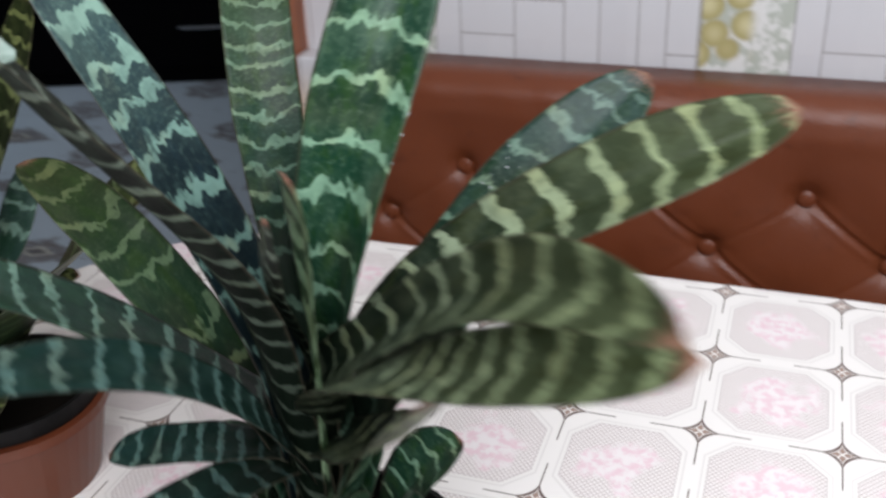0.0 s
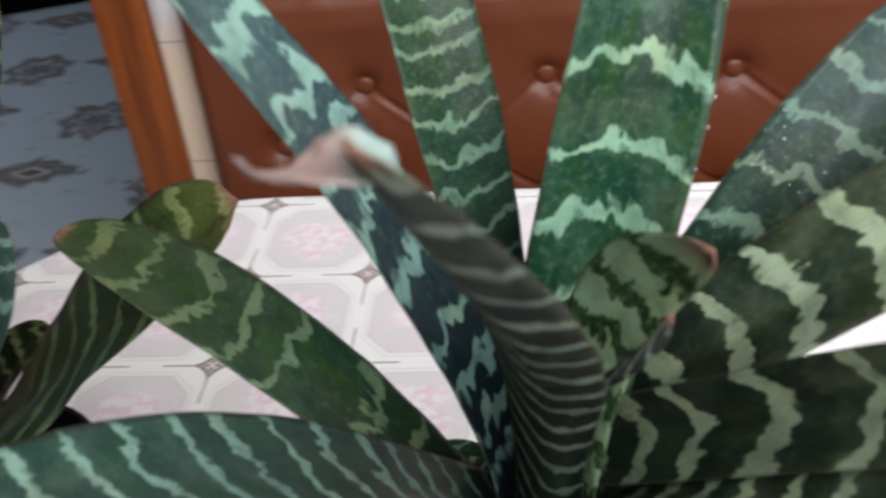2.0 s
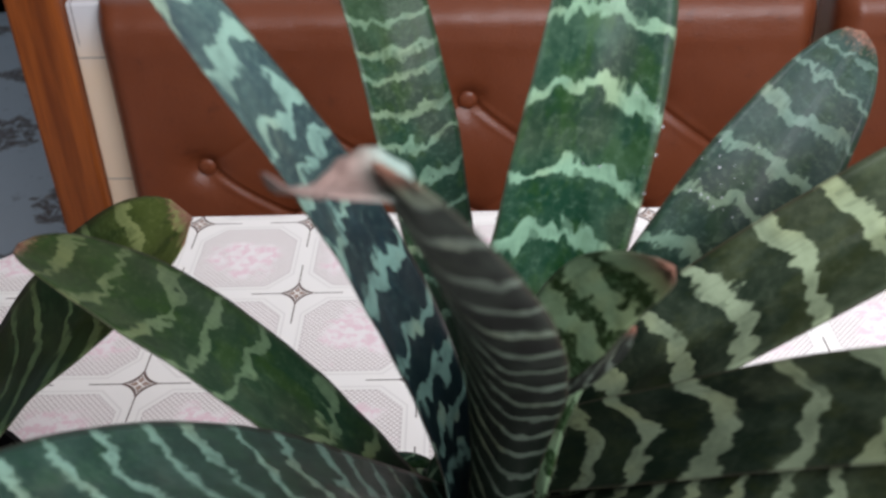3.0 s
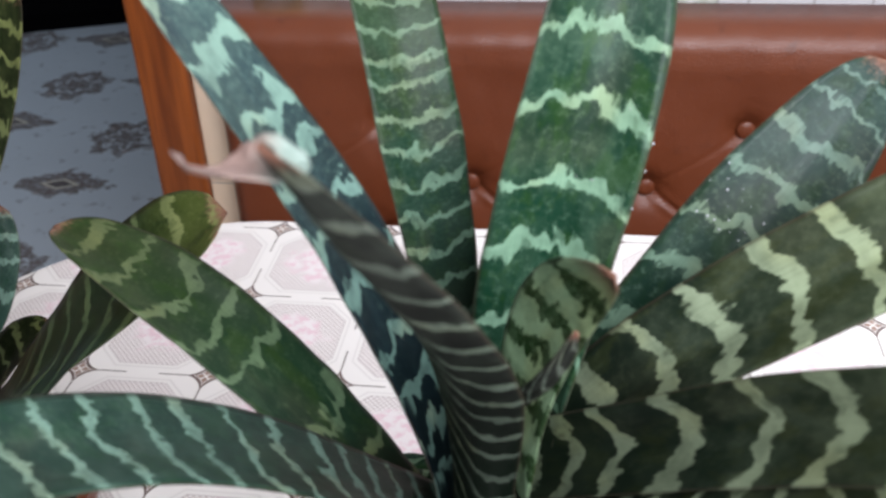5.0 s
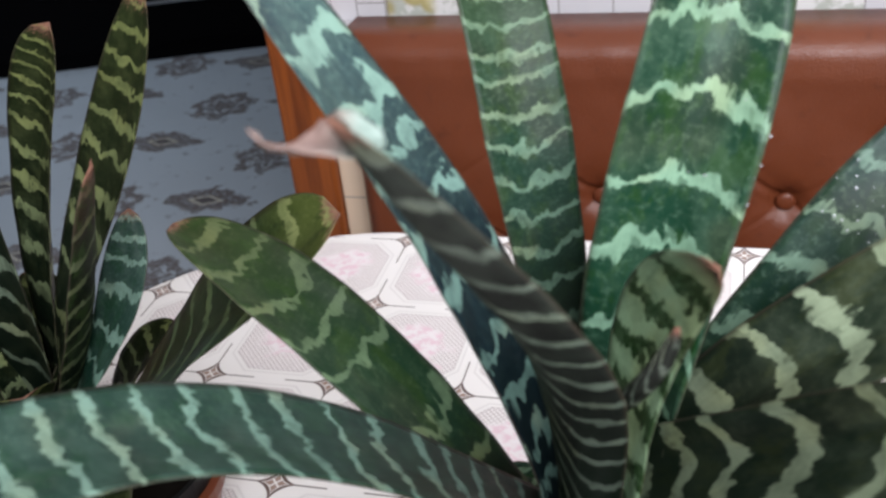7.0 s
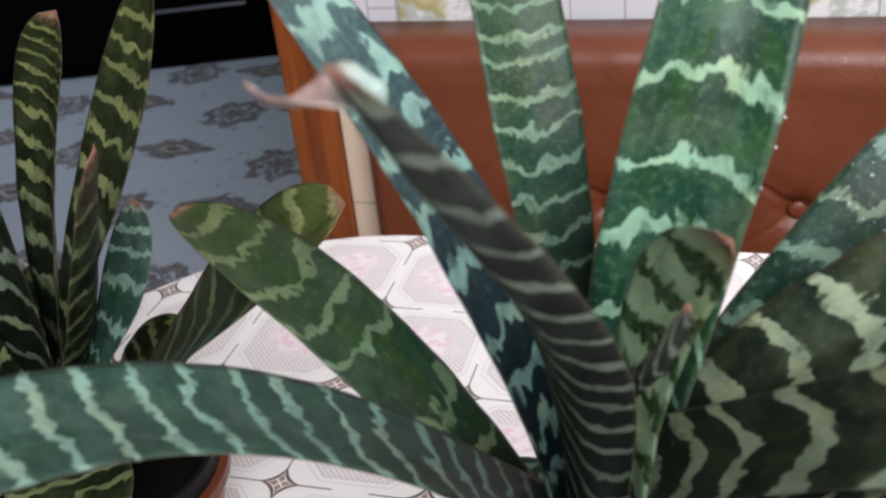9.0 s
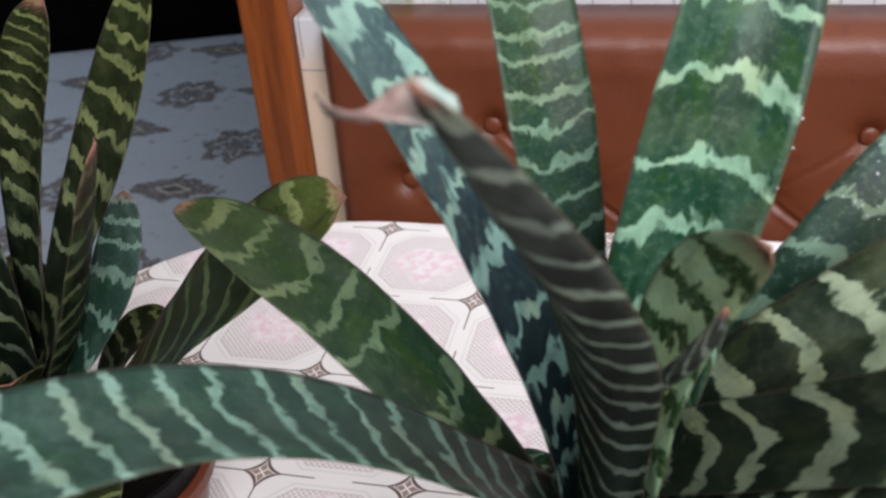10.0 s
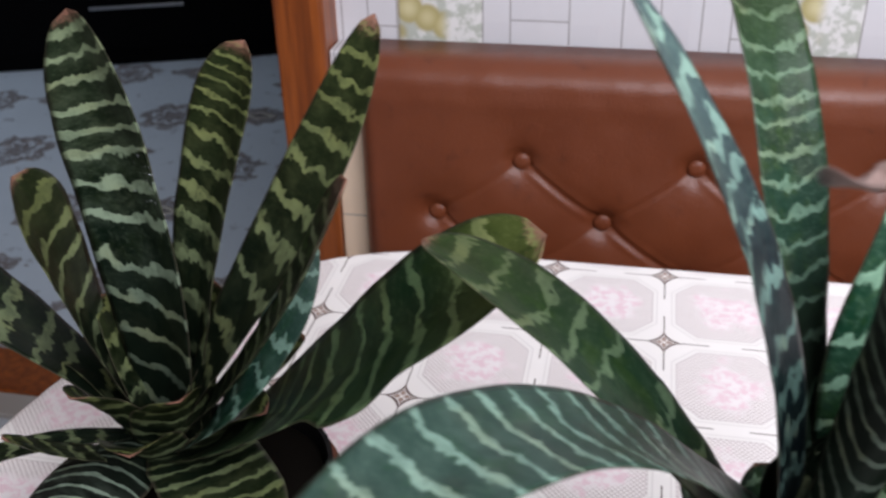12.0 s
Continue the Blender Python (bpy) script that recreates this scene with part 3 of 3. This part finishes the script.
for lx in (0.02, 0.78):
    for ly in (-0.38, 0.08):
        part("leg", box(lx - 0.03, lx + 0.03, ly - 0.03, ly + 0.03, 0.0, 0.7215, 0.004), WOOD, table)


def cloth():
    """The oilcloth: a flat top that bends down over the table's edge."""
    bm = bmesh.new()
    rings = []
    for grow, z in ((-0.05, 0.75), (-0.010, 0.75), (-0.004, 0.7494), (-0.001, 0.7475), (0.0, 0.744), (0.001, 0.72), (0.004, 0.69), (0.0025, 0.69), (-0.0005, 0.72), (-0.0015, 0.7435), (-0.006, 0.7485)):
        rings.append([bm.verts.new((x, y, z)) for x, y in table_outline(grow)])
    bm.faces.new(rings[0])
    for r0, r1 in zip(rings, rings[1:]):
        for k in range(len(r0)):
            n = (k + 1) % len(r0)
            bm.faces.new((r0[k], r0[n], r1[n], r1[k]))
    return bm


tagged(part("tablecloth", cloth(), OILCLOTH), "white oilcloth printed with tiles, pink flowers and brown stars", "tablecloth")

# ---- black furniture in the far room ----
cabinet = thing("black_cabinet", "long black lacquered cabinet standing on the patterned floor", "cabinet", (-1.72, 2.65, 0))
cabinet.rotation_euler = (0, 0, radians(19))
part("body", box(-0.95, 0.75, 0.0, 0.45, 0.06, 1.05, 0.006), BLACK, cabinet)
part("trim", box(-0.06, 0.27, -0.008, -0.0005, 0.212, 0.224, 0.002), TRIM_METAL, cabinet, "dull metal trim strip")
part("plinth", box(-0.93, 0.73, 0.02, 0.43, 0.0, 0.058), BLACK, cabinet)

# ---- potted plants ----
LEAVES = {}


def strap(key, skin, bands, *shape):
    """Notes a leaf: azimuth and its drift, elevation and two bends, length, width, twist and its change, base height, channel, base radius, taper.
    bands: how far along the leaf each pale band lies, from base to tip, or their number."""
    LEAVES[key] = (shape, bands, skin)


strap("L1", LEAF_PALE, (0.103, 0.215, 0.30, 0.426, 0.555, 0.63, 0.70, 0.815, 0.90), 227.34, -52.36, 79.0, -23.86, 0.29, 0.2115, 0.032, -76.9, 84.07, 0.9763, 0.1562, 0.0135, 0.82)
strap("L2", LEAF_RIB, (0.025, 0.1, 0.157, 0.216, 0.277, 0.337, 0.382, 0.446, 0.482, 0.533, 0.58, 0.65, 0.71, 0.78, 0.85, 0.92), 131.05, -25.65, 74.75, 12.05, -83.39, 0.1961, 0.03, -7.13, 28.5, 1.0167, 0.24, 0.0134, 0.7)
strap("L3", LEAF, (0.20, 0.28, 0.365, 0.49, 0.571, 0.674, 0.767, 0.86, 0.95), -2.68, 102.78, 94.97, -29.77, -17.65, 0.2424, 0.0415, 29.74, 4.49, 0.943, 0.46, 0.0204, 0.74)
strap("L6", LEAF_SLATE, (0.2, 0.306, 0.42, 0.537, 0.645, 0.733, 0.828, 0.9, 0.95), 10.24, 37.88, 66.59, -32.29, -3.44, 0.2162, 0.0464, 26.18, 12.79, 0.9326, 0.14, 0.0202, 0.57)
strap("L7", LEAF_DARK, (0.16, 0.258, 0.36, 0.449, 0.553, 0.636, 0.725, 0.796, 0.866, 0.93), -16.33, 39.19, 65.06, -68.78, 23.84, 0.2539, 0.0367, 26.51, 15.37, 0.9502, 0.16, 0.0092, 0.72)
strap("R3", LEAF_DARK, (0.06, 0.12, 0.19, 0.262, 0.375, 0.475, 0.55, 0.63, 0.71, 0.79, 0.87, 0.94), -37.15, -13.07, 36.25, 32.33, -60.15, 0.3, 0.0319, 59.77, -14.34, 0.9632, 0.33, 0.0007, 0.46)
strap("R4", LEAF_DARK, (0.1, 0.17, 0.24, 0.3, 0.36, 0.42, 0.47, 0.526, 0.577, 0.628, 0.675, 0.725, 0.78, 0.84, 0.9), -57.13, 38.44, 54.02, -57.23, 26.82, 0.263, 0.027, -14.75, 64.31, 0.9535, 0.15, 0.0236, 0.71)
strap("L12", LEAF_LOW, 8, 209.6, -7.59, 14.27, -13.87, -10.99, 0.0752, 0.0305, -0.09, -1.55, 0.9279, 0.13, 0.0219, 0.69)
strap("L14", LEAF_DARK, 9, -40.39, -15.44, 33.21, -3.58, 23.67, 0.1711, 0.037, 16.66, 4.8, 0.9378, 0.15, 0.0157, 0.71)
strap("L4", LEAF_MOSS, (0.15, 0.29, 0.49, 0.583, 0.69, 0.80, 0.9), 183.12, -24.43, 51.54, 11.44, -55.65, 0.1763, 0.0371, -10.05, 8.31, 0.9385, 0.29, 0.0257, 0.59)
strap("L5", LEAF_TEAL, (0.05, 0.095, 0.139, 0.184, 0.235, 0.30, 0.365, 0.43, 0.485, 0.54, 0.585, 0.636, 0.68, 0.73, 0.78, 0.83, 0.88, 0.93), 221.08, 23.95, 46.02, 24.27, -93.58, 0.2822, 0.043, -12.13, 10.15, 0.946, 0.15, 0.0152, 0.63)
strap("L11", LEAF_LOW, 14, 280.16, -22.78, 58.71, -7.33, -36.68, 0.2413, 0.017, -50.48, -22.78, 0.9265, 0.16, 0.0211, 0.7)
strap("L8", LEAF_UNDER, 13, -82.28, -40.08, 74.67, -63.85, 51.06, 0.1968, 0.0292, -18.36, 4.93, 0.9909, 0.42, 0.039, 0.65)
strap("L9", LEAF_HEART, 8, -52.1, -16.25, 88.45, 2.09, -59.43, 0.1975, 0.027, 73.45, 47.11, 0.9229, 0.14, 0.0221, 0.61)
strap("L10", LEAF_UNDER, 9, -75.57, 19.63, 54.91, -48.09, 60.86, 0.1308, 0.0071, -11.03, -19.51, 0.9849, 0.09, 0.0049, 0.69)
strap("T8", PINK_TIP, 4, 228.53, -99.78, 17.42, -75.96, 50.11, 0.026, 0.013, -42.14, 92.3, 1.151, 0.32, -0.0008, 0.7)
strap("Q1", LEAF_SILVER, (0.16, 0.268, 0.375, 0.504, 0.591, 0.675, 0.721, 0.777, 0.844, 0.899), 138.67, 11.15, 102.31, -51.5, 16.1, 0.23, 0.0722, -72.68, -8.37, 0.8734, 0.27, -0.0012, 0.68)
strap("Q2", LEAF_OLIVE, (0.1, 0.2, 0.349, 0.46, 0.552, 0.63, 0.70, 0.769, 0.821, 0.863, 0.895, 0.925), -14.69, 47.29, 82.76, -9.85, -3.96, 0.2365, 0.04, 59, -22.79, 0.8585, 0.36, 0.0208, 0.82)
strap("Q3", LEAF_OLIVE, (0.2, 0.32, 0.448, 0.567, 0.65, 0.725, 0.787, 0.846, 0.885, 0.93), -36.61, 60.65, 57.83, -8.9, 22.05, 0.2898, 0.0343, 55.49, 3.55, 0.8634, 0.24, 0.02, 0.6)
strap("Q5", LEAF_YOUNG, (0.1, 0.18, 0.26, 0.33, 0.39, 0.47, 0.57, 0.643, 0.731, 0.816, 0.9), -32.14, 45.6, 36.4, 25.87, -26.05, 0.277, 0.0798, 3.05, 15.27, 0.8429, 0.26, 0.0316, 0.69)
strap("Q6", LEAF_OLIVE, (0.2, 0.34, 0.471, 0.627, 0.735, 0.864), 212.49, -9.3, 73.13, 21.37, -17.6, 0.1617, 0.0734, 4.02, -14.9, 0.8638, 0.22, 0.0232, 0.77)
strap("Q7", LEAF_OLIVE, (0.075, 0.2, 0.275, 0.376, 0.48, 0.6, 0.7, 0.8, 0.9), 203.85, -14.27, 55.8, -9.48, -16.42, 0.243, 0.0561, 3.74, -15.05, 0.8615, 0.14, 0.0248, 0.7)
strap("Q10", LEAF_TEAL, (0.3, 0.42, 0.54, 0.65, 0.777, 0.862, 0.919, 0.975), -52.89, 142.98, 43.59, 18.99, 4.53, 0.183, 0.0255, 9.69, 24.05, 0.8527, 0.13, 0.0368, 0.71)
strap("Q8", LEAF_OLIVE, 7, 239.01, 0.01, 30.03, 13.6, 5.93, 0.098, 0.024, 2.31, -1.84, 0.8354, 0.11, 0.0247, 0.7)
strap("Q4", LEAF_WITHERED, 12, -32.81, 0.98, 46.56, 12.52, 2.75, 0.2383, 0.034, 30.0, 15.79, 0.8761, 0.25, 0.0399, 0.74)
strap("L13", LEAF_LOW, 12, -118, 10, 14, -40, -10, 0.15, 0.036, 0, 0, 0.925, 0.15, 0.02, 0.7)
strap("Q9", LEAF_UNDER, 14, -108, 0, 26, -62, -24, 0.12, 0.062, 0, 0, 0.845, -0.25, 0.018, 0.75)
strap("Q11", LEAF_OLIVE, 9, -145, 0, 25, -45, -10, 0.15, 0.018, 0, 0, 0.84, 0.1, 0.02, 0.7)
strap("Q12", LEAF_OLIVE, 9, -50, 0, 32, -40, -10, 0.13, 0.062, 0, 0, 0.84, 0.15, 0.02, 0.7)

# leaves folded along the midrib, and torn edges
KEELS = {"L7": 0.45, "L6": 0.12, "R3": 0.12}
NICKS = {"Q5": (0.62, 0.075, -0.32, -1), "R3": (0.46, 0.26, 0.24, 1)}

HOOK = (0.2256, -0.4108)


def band_count(s, bands):
    """Counts the pale bands along a leaf: half past a whole number where one lies."""
    if isinstance(bands, int):
        return s * bands
    first, last = bands[1] - bands[0], bands[-1] - bands[-2]
    if s < bands[0]:
        return 0.5 + (s - bands[0]) / first
    if s > bands[-1]:
        return len(bands) - 0.5 + (s - bands[-1]) / last
    return float(np.interp(s, bands, [k + 0.5 for k in range(len(bands))]))


def leaf_blade(phi, drift, e0, k1, k2, length, width, t0, t1, zb, channel, rb, taper, bands, axis, root=9.0, keel=0.0, nick=None):
    """A strap leaf: it leaves the axis at azimuth phi and elevation e0, bends, twists and tapers to its tip."""
    rows, cols = 60, 14
    bm = bmesh.new()
    uv, along = bm.loops.layers.uv.new("UVMap"), bm.loops.layers.uv.new("Along")
    place = Vector((axis[0] + rb * math.cos(radians(phi)), axis[1] + rb * math.sin(radians(phi)), zb))
    before = None
    upper, lower, info = [], [], {}
    # sheathing neck from the heart of the rosette up to the free blade
    neck = 9 if zb - root > 0.012 else 0
    first, way = place.copy(), Vector((math.cos(radians(e0)) * math.cos(radians(phi)), math.cos(radians(e0)) * math.sin(radians(phi)), math.sin(radians(e0))))
    heart = Vector((axis[0] + 0.4 * rb * math.cos(radians(phi)), axis[1] + 0.4 * rb * math.sin(radians(phi)), root))
    reach = (first - heart).length
    for i in range(-neck, rows + 1):
        s = max(0.0, i / rows)
        az, el = radians(phi + drift * s), radians(e0 + k1 * s + k2 * s * s)
        tangent = Vector((math.cos(el) * math.cos(az), math.cos(el) * math.sin(az), math.sin(el)))
        if i < 0:
            k = 1 + i / neck
            place = heart * (1 + 2 * k) * (1 - k) ** 2 + Vector((0, 0, reach)) * k * (1 - k) ** 2 + first * k * k * (3 - 2 * k) + way * reach * k * k * (k - 1)
        elif i == 0:
            place = first
        else:
            place = place + (tangent + before) * (0.5 * length / rows)
        before = tangent
        side = Vector((-math.sin(az), math.cos(az), 0))
        up = tangent.cross(side)
        tw = radians(t0 + t1 * s)
        side, up = side * math.cos(tw) + up * math.sin(tw), up * math.cos(tw) - side * math.sin(tw)
        f = (0.72 + 0.28 * min(1.0, s / 0.35)) * math.sqrt(max(0.0, 1 - max(0.0, (s - taper) / (1 - taper)) ** 2))
        if root > 5:
            f *= min(1.0, 0.35 + s * 4.5)
        if i < 0:
            f = 0.72 + 0.25 * (-i / neck)
        half = max(width / 2 * f, 0.0004)
        half *= 1 + 0.025 * noise.noise((s * 7, phi, 1.0))
        thick = 0.0009 * (1.1 - 0.6 * s)
        ru, rl = [], []
        for j in range(cols + 1):
            v = 2 * j / cols - 1
            reach_v = half
            if nick and v * nick[3] > 0:
                reach_v = half * (1 - nick[2] * math.exp(-((s - nick[0]) / nick[1]) ** 4))
            sag = channel * half * (abs(v) ** 1.6) + keel * half * (abs(v) - 0.5) + 0.0008 * noise.noise((s * 9, v * 2, phi))
            edge = math.sqrt(max(0.0, 1 - v * v * 0.96))
            p = place + side * (reach_v * v) + up * sag
            ru.append(bm.verts.new(p + up * thick * edge))
            rl.append(bm.verts.new(p - up * thick * edge))
            info[ru[-1]] = info[rl[-1]] = (band_count(s, bands) if i >= 0 else band_count(0.0, bands) + i * (bands if isinstance(bands, int) else 7) * reach / (neck * length), v, s)
        upper.append(ru)
        lower.append(rl)
    rows = len(upper) - 1
    for i in range(rows):
        for j in range(cols):
            bm.faces.new((upper[i][j], upper[i + 1][j], upper[i + 1][j + 1], upper[i][j + 1]))
            bm.faces.new((lower[i][j], lower[i][j + 1], lower[i + 1][j + 1], lower[i + 1][j]))
        bm.faces.new((upper[i][0], lower[i][0], lower[i + 1][0], upper[i + 1][0]))
        bm.faces.new((upper[i][cols], upper[i + 1][cols], lower[i + 1][cols], lower[i][cols]))
    bm.faces.new(upper[0] + lower[0][::-1])
    bm.faces.new(upper[rows][::-1] + lower[rows])
    for face in bm.faces:
        for loop in face.loops:
            q, v, s = info[loop.vert]
            loop[uv].uv, loop[along].uv = (q, v), (s, 0)
    return bm


def lathe(profile, segments=40):
    bm = bmesh.new()
    rings = [[bm.verts.new((r * math.cos(2 * math.pi * k / segments), r * math.sin(2 * math.pi * k / segments), z)) for k in range(segments)] for r, z in profile]
    for r0, r1 in zip(rings, rings[1:]):
        for k in range(segments):
            n = (k + 1) % segments
            bm.faces.new((r0[k], r0[n], r1[n], r1[k]))
    bm.faces.new(rings[0][::-1])
    bm.faces.new(rings[-1])
    return bm


def pot(plant, radius, height, mat, label):
    w = 0.003
    p = part("pot", lathe([(radius * 0.72, 0), (radius * 0.94, height * 0.82), (radius * 0.94, height * 0.84), (radius, height * 0.85), (radius, height), (radius - w, height), (radius - w * 1.6, height * 0.84)]), mat, plant, label, smooth=False)
    part("soil", lathe([(radius * 0.90, height * 0.84), (radius * 0.90, height * 0.87)]), SOIL, plant)
    return p


def water_drops(leaf, seed):
    """A loose patch of small flattened drops on a leaf's surface."""
    rng = random.Random(seed)
    leaf.normal_update()
    along = leaf.loops.layers.uv["Along"]
    faces = [f for f in leaf.faces if 0.42 < f.loops[0][along].uv.x < 0.86 and f.calc_area() > 1e-6]
    bm = bmesh.new()
    centre = rng.choice([f for f in faces if 0.56 < f.loops[0][along].uv.x < 0.66]).calc_center_median()
    faces.sort(key=lambda f: (f.calc_center_median() - centre).length + rng.random() * 0.035)
    for f in faces[:46]:
        made = bmesh.ops.create_icosphere(bm, subdivisions=2, radius=rng.uniform(0.00018, 0.0006))
        at = f.calc_center_median() + Vector((rng.uniform(-1, 1), rng.uniform(-1, 1), rng.uniform(-1, 1))) * 0.0008
        for v in made["verts"]:
            v.co = v.co + at - f.normal * (0.35 * v.co.dot(f.normal))
    return bm


def bromeliad(label, axis, chosen, root, pot_shift, pot_radius, pot_height, pot_mat, pot_label, heart_skin, cover=None, heart=0.078):
    plant = thing("potted_bromeliad", label, "houseplant", (axis[0], axis[1], 0.7505), "potted bromeliads")
    holder = pot(plant, pot_radius, pot_height, pot_mat, pot_label)
    if cover:
        part("cover_pot", lathe([(pot_radius * 0.80, -0.0002), (pot_radius * 1.03, pot_height * 0.74), (pot_radius * 1.08, pot_height * 0.75), (pot_radius * 1.08, pot_height * 0.84), (pot_radius * 1.035, pot_height * 0.84)]), cover, plant, "dark terracotta-brown plastic cover pot")
    for ob in plant.children:
        ob.location = (pot_shift[0], pot_shift[1], 0)
    blades = []
    for key in chosen:
        shape, bands, skin = LEAVES[key]
        blades.append((shape, bands, skin, key in ("L3", "L6", "Q1"), KEELS.get(key, 0.0), NICKS.get(key)))
    # the tight heart of the rosette: short overlapping leaves
    for k in range(11):
        ring = k % 3
        blades.append(((k * 137.5, 20, 78 - 7 * ring, -8, -10 - 12 * ring, heart * (1 - 0.08 * ring), 0.046, 0, 0, root, 0.35, 0.010 + 0.009 * ring, 0.55), 6, heart_skin, False, 0.0, None))
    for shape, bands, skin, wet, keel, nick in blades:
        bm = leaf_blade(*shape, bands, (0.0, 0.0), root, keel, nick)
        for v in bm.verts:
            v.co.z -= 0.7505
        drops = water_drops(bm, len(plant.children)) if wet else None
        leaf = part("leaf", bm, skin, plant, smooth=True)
        if drops:
            tagged(part("dew", drops, WATER, leaf, "sprinkle of clear water dew", smooth=True), kind="stuff")
    return plant


large = bromeliad("large bromeliad with pale-banded strap leaves in a black pot", (0.24, -0.29), [k for k in LEAVES if k[0] in "LR"], 0.868, (0.0, 0.0), 0.074, 0.098, BLACK_PLASTIC, "black plastic pot", LEAF)
# the curled, withered end of the heart leaf
tip_shape, tip_bands, tip_skin = LEAVES["T8"]
tip = leaf_blade(*tip_shape, tip_bands, (HOOK[0] - 0.24, HOOK[1] + 0.29))
for vert in tip.verts:
    vert.co.z -= 0.7505
part("leaf_tip", tip, tip_skin, large, "withered pinkish curled leaf tip", smooth=True)
bromeliad("bromeliad with dark green banded leaves in a terracotta pot", (-0.10, -0.165), [k for k in LEAVES if k[0] == "Q"], 0.826, (0.040, -0.018), 0.062, 0.081, BLACK_PLASTIC, "black plastic pot", LEAF_OLIVE, TERRACOTTA, 0.105)
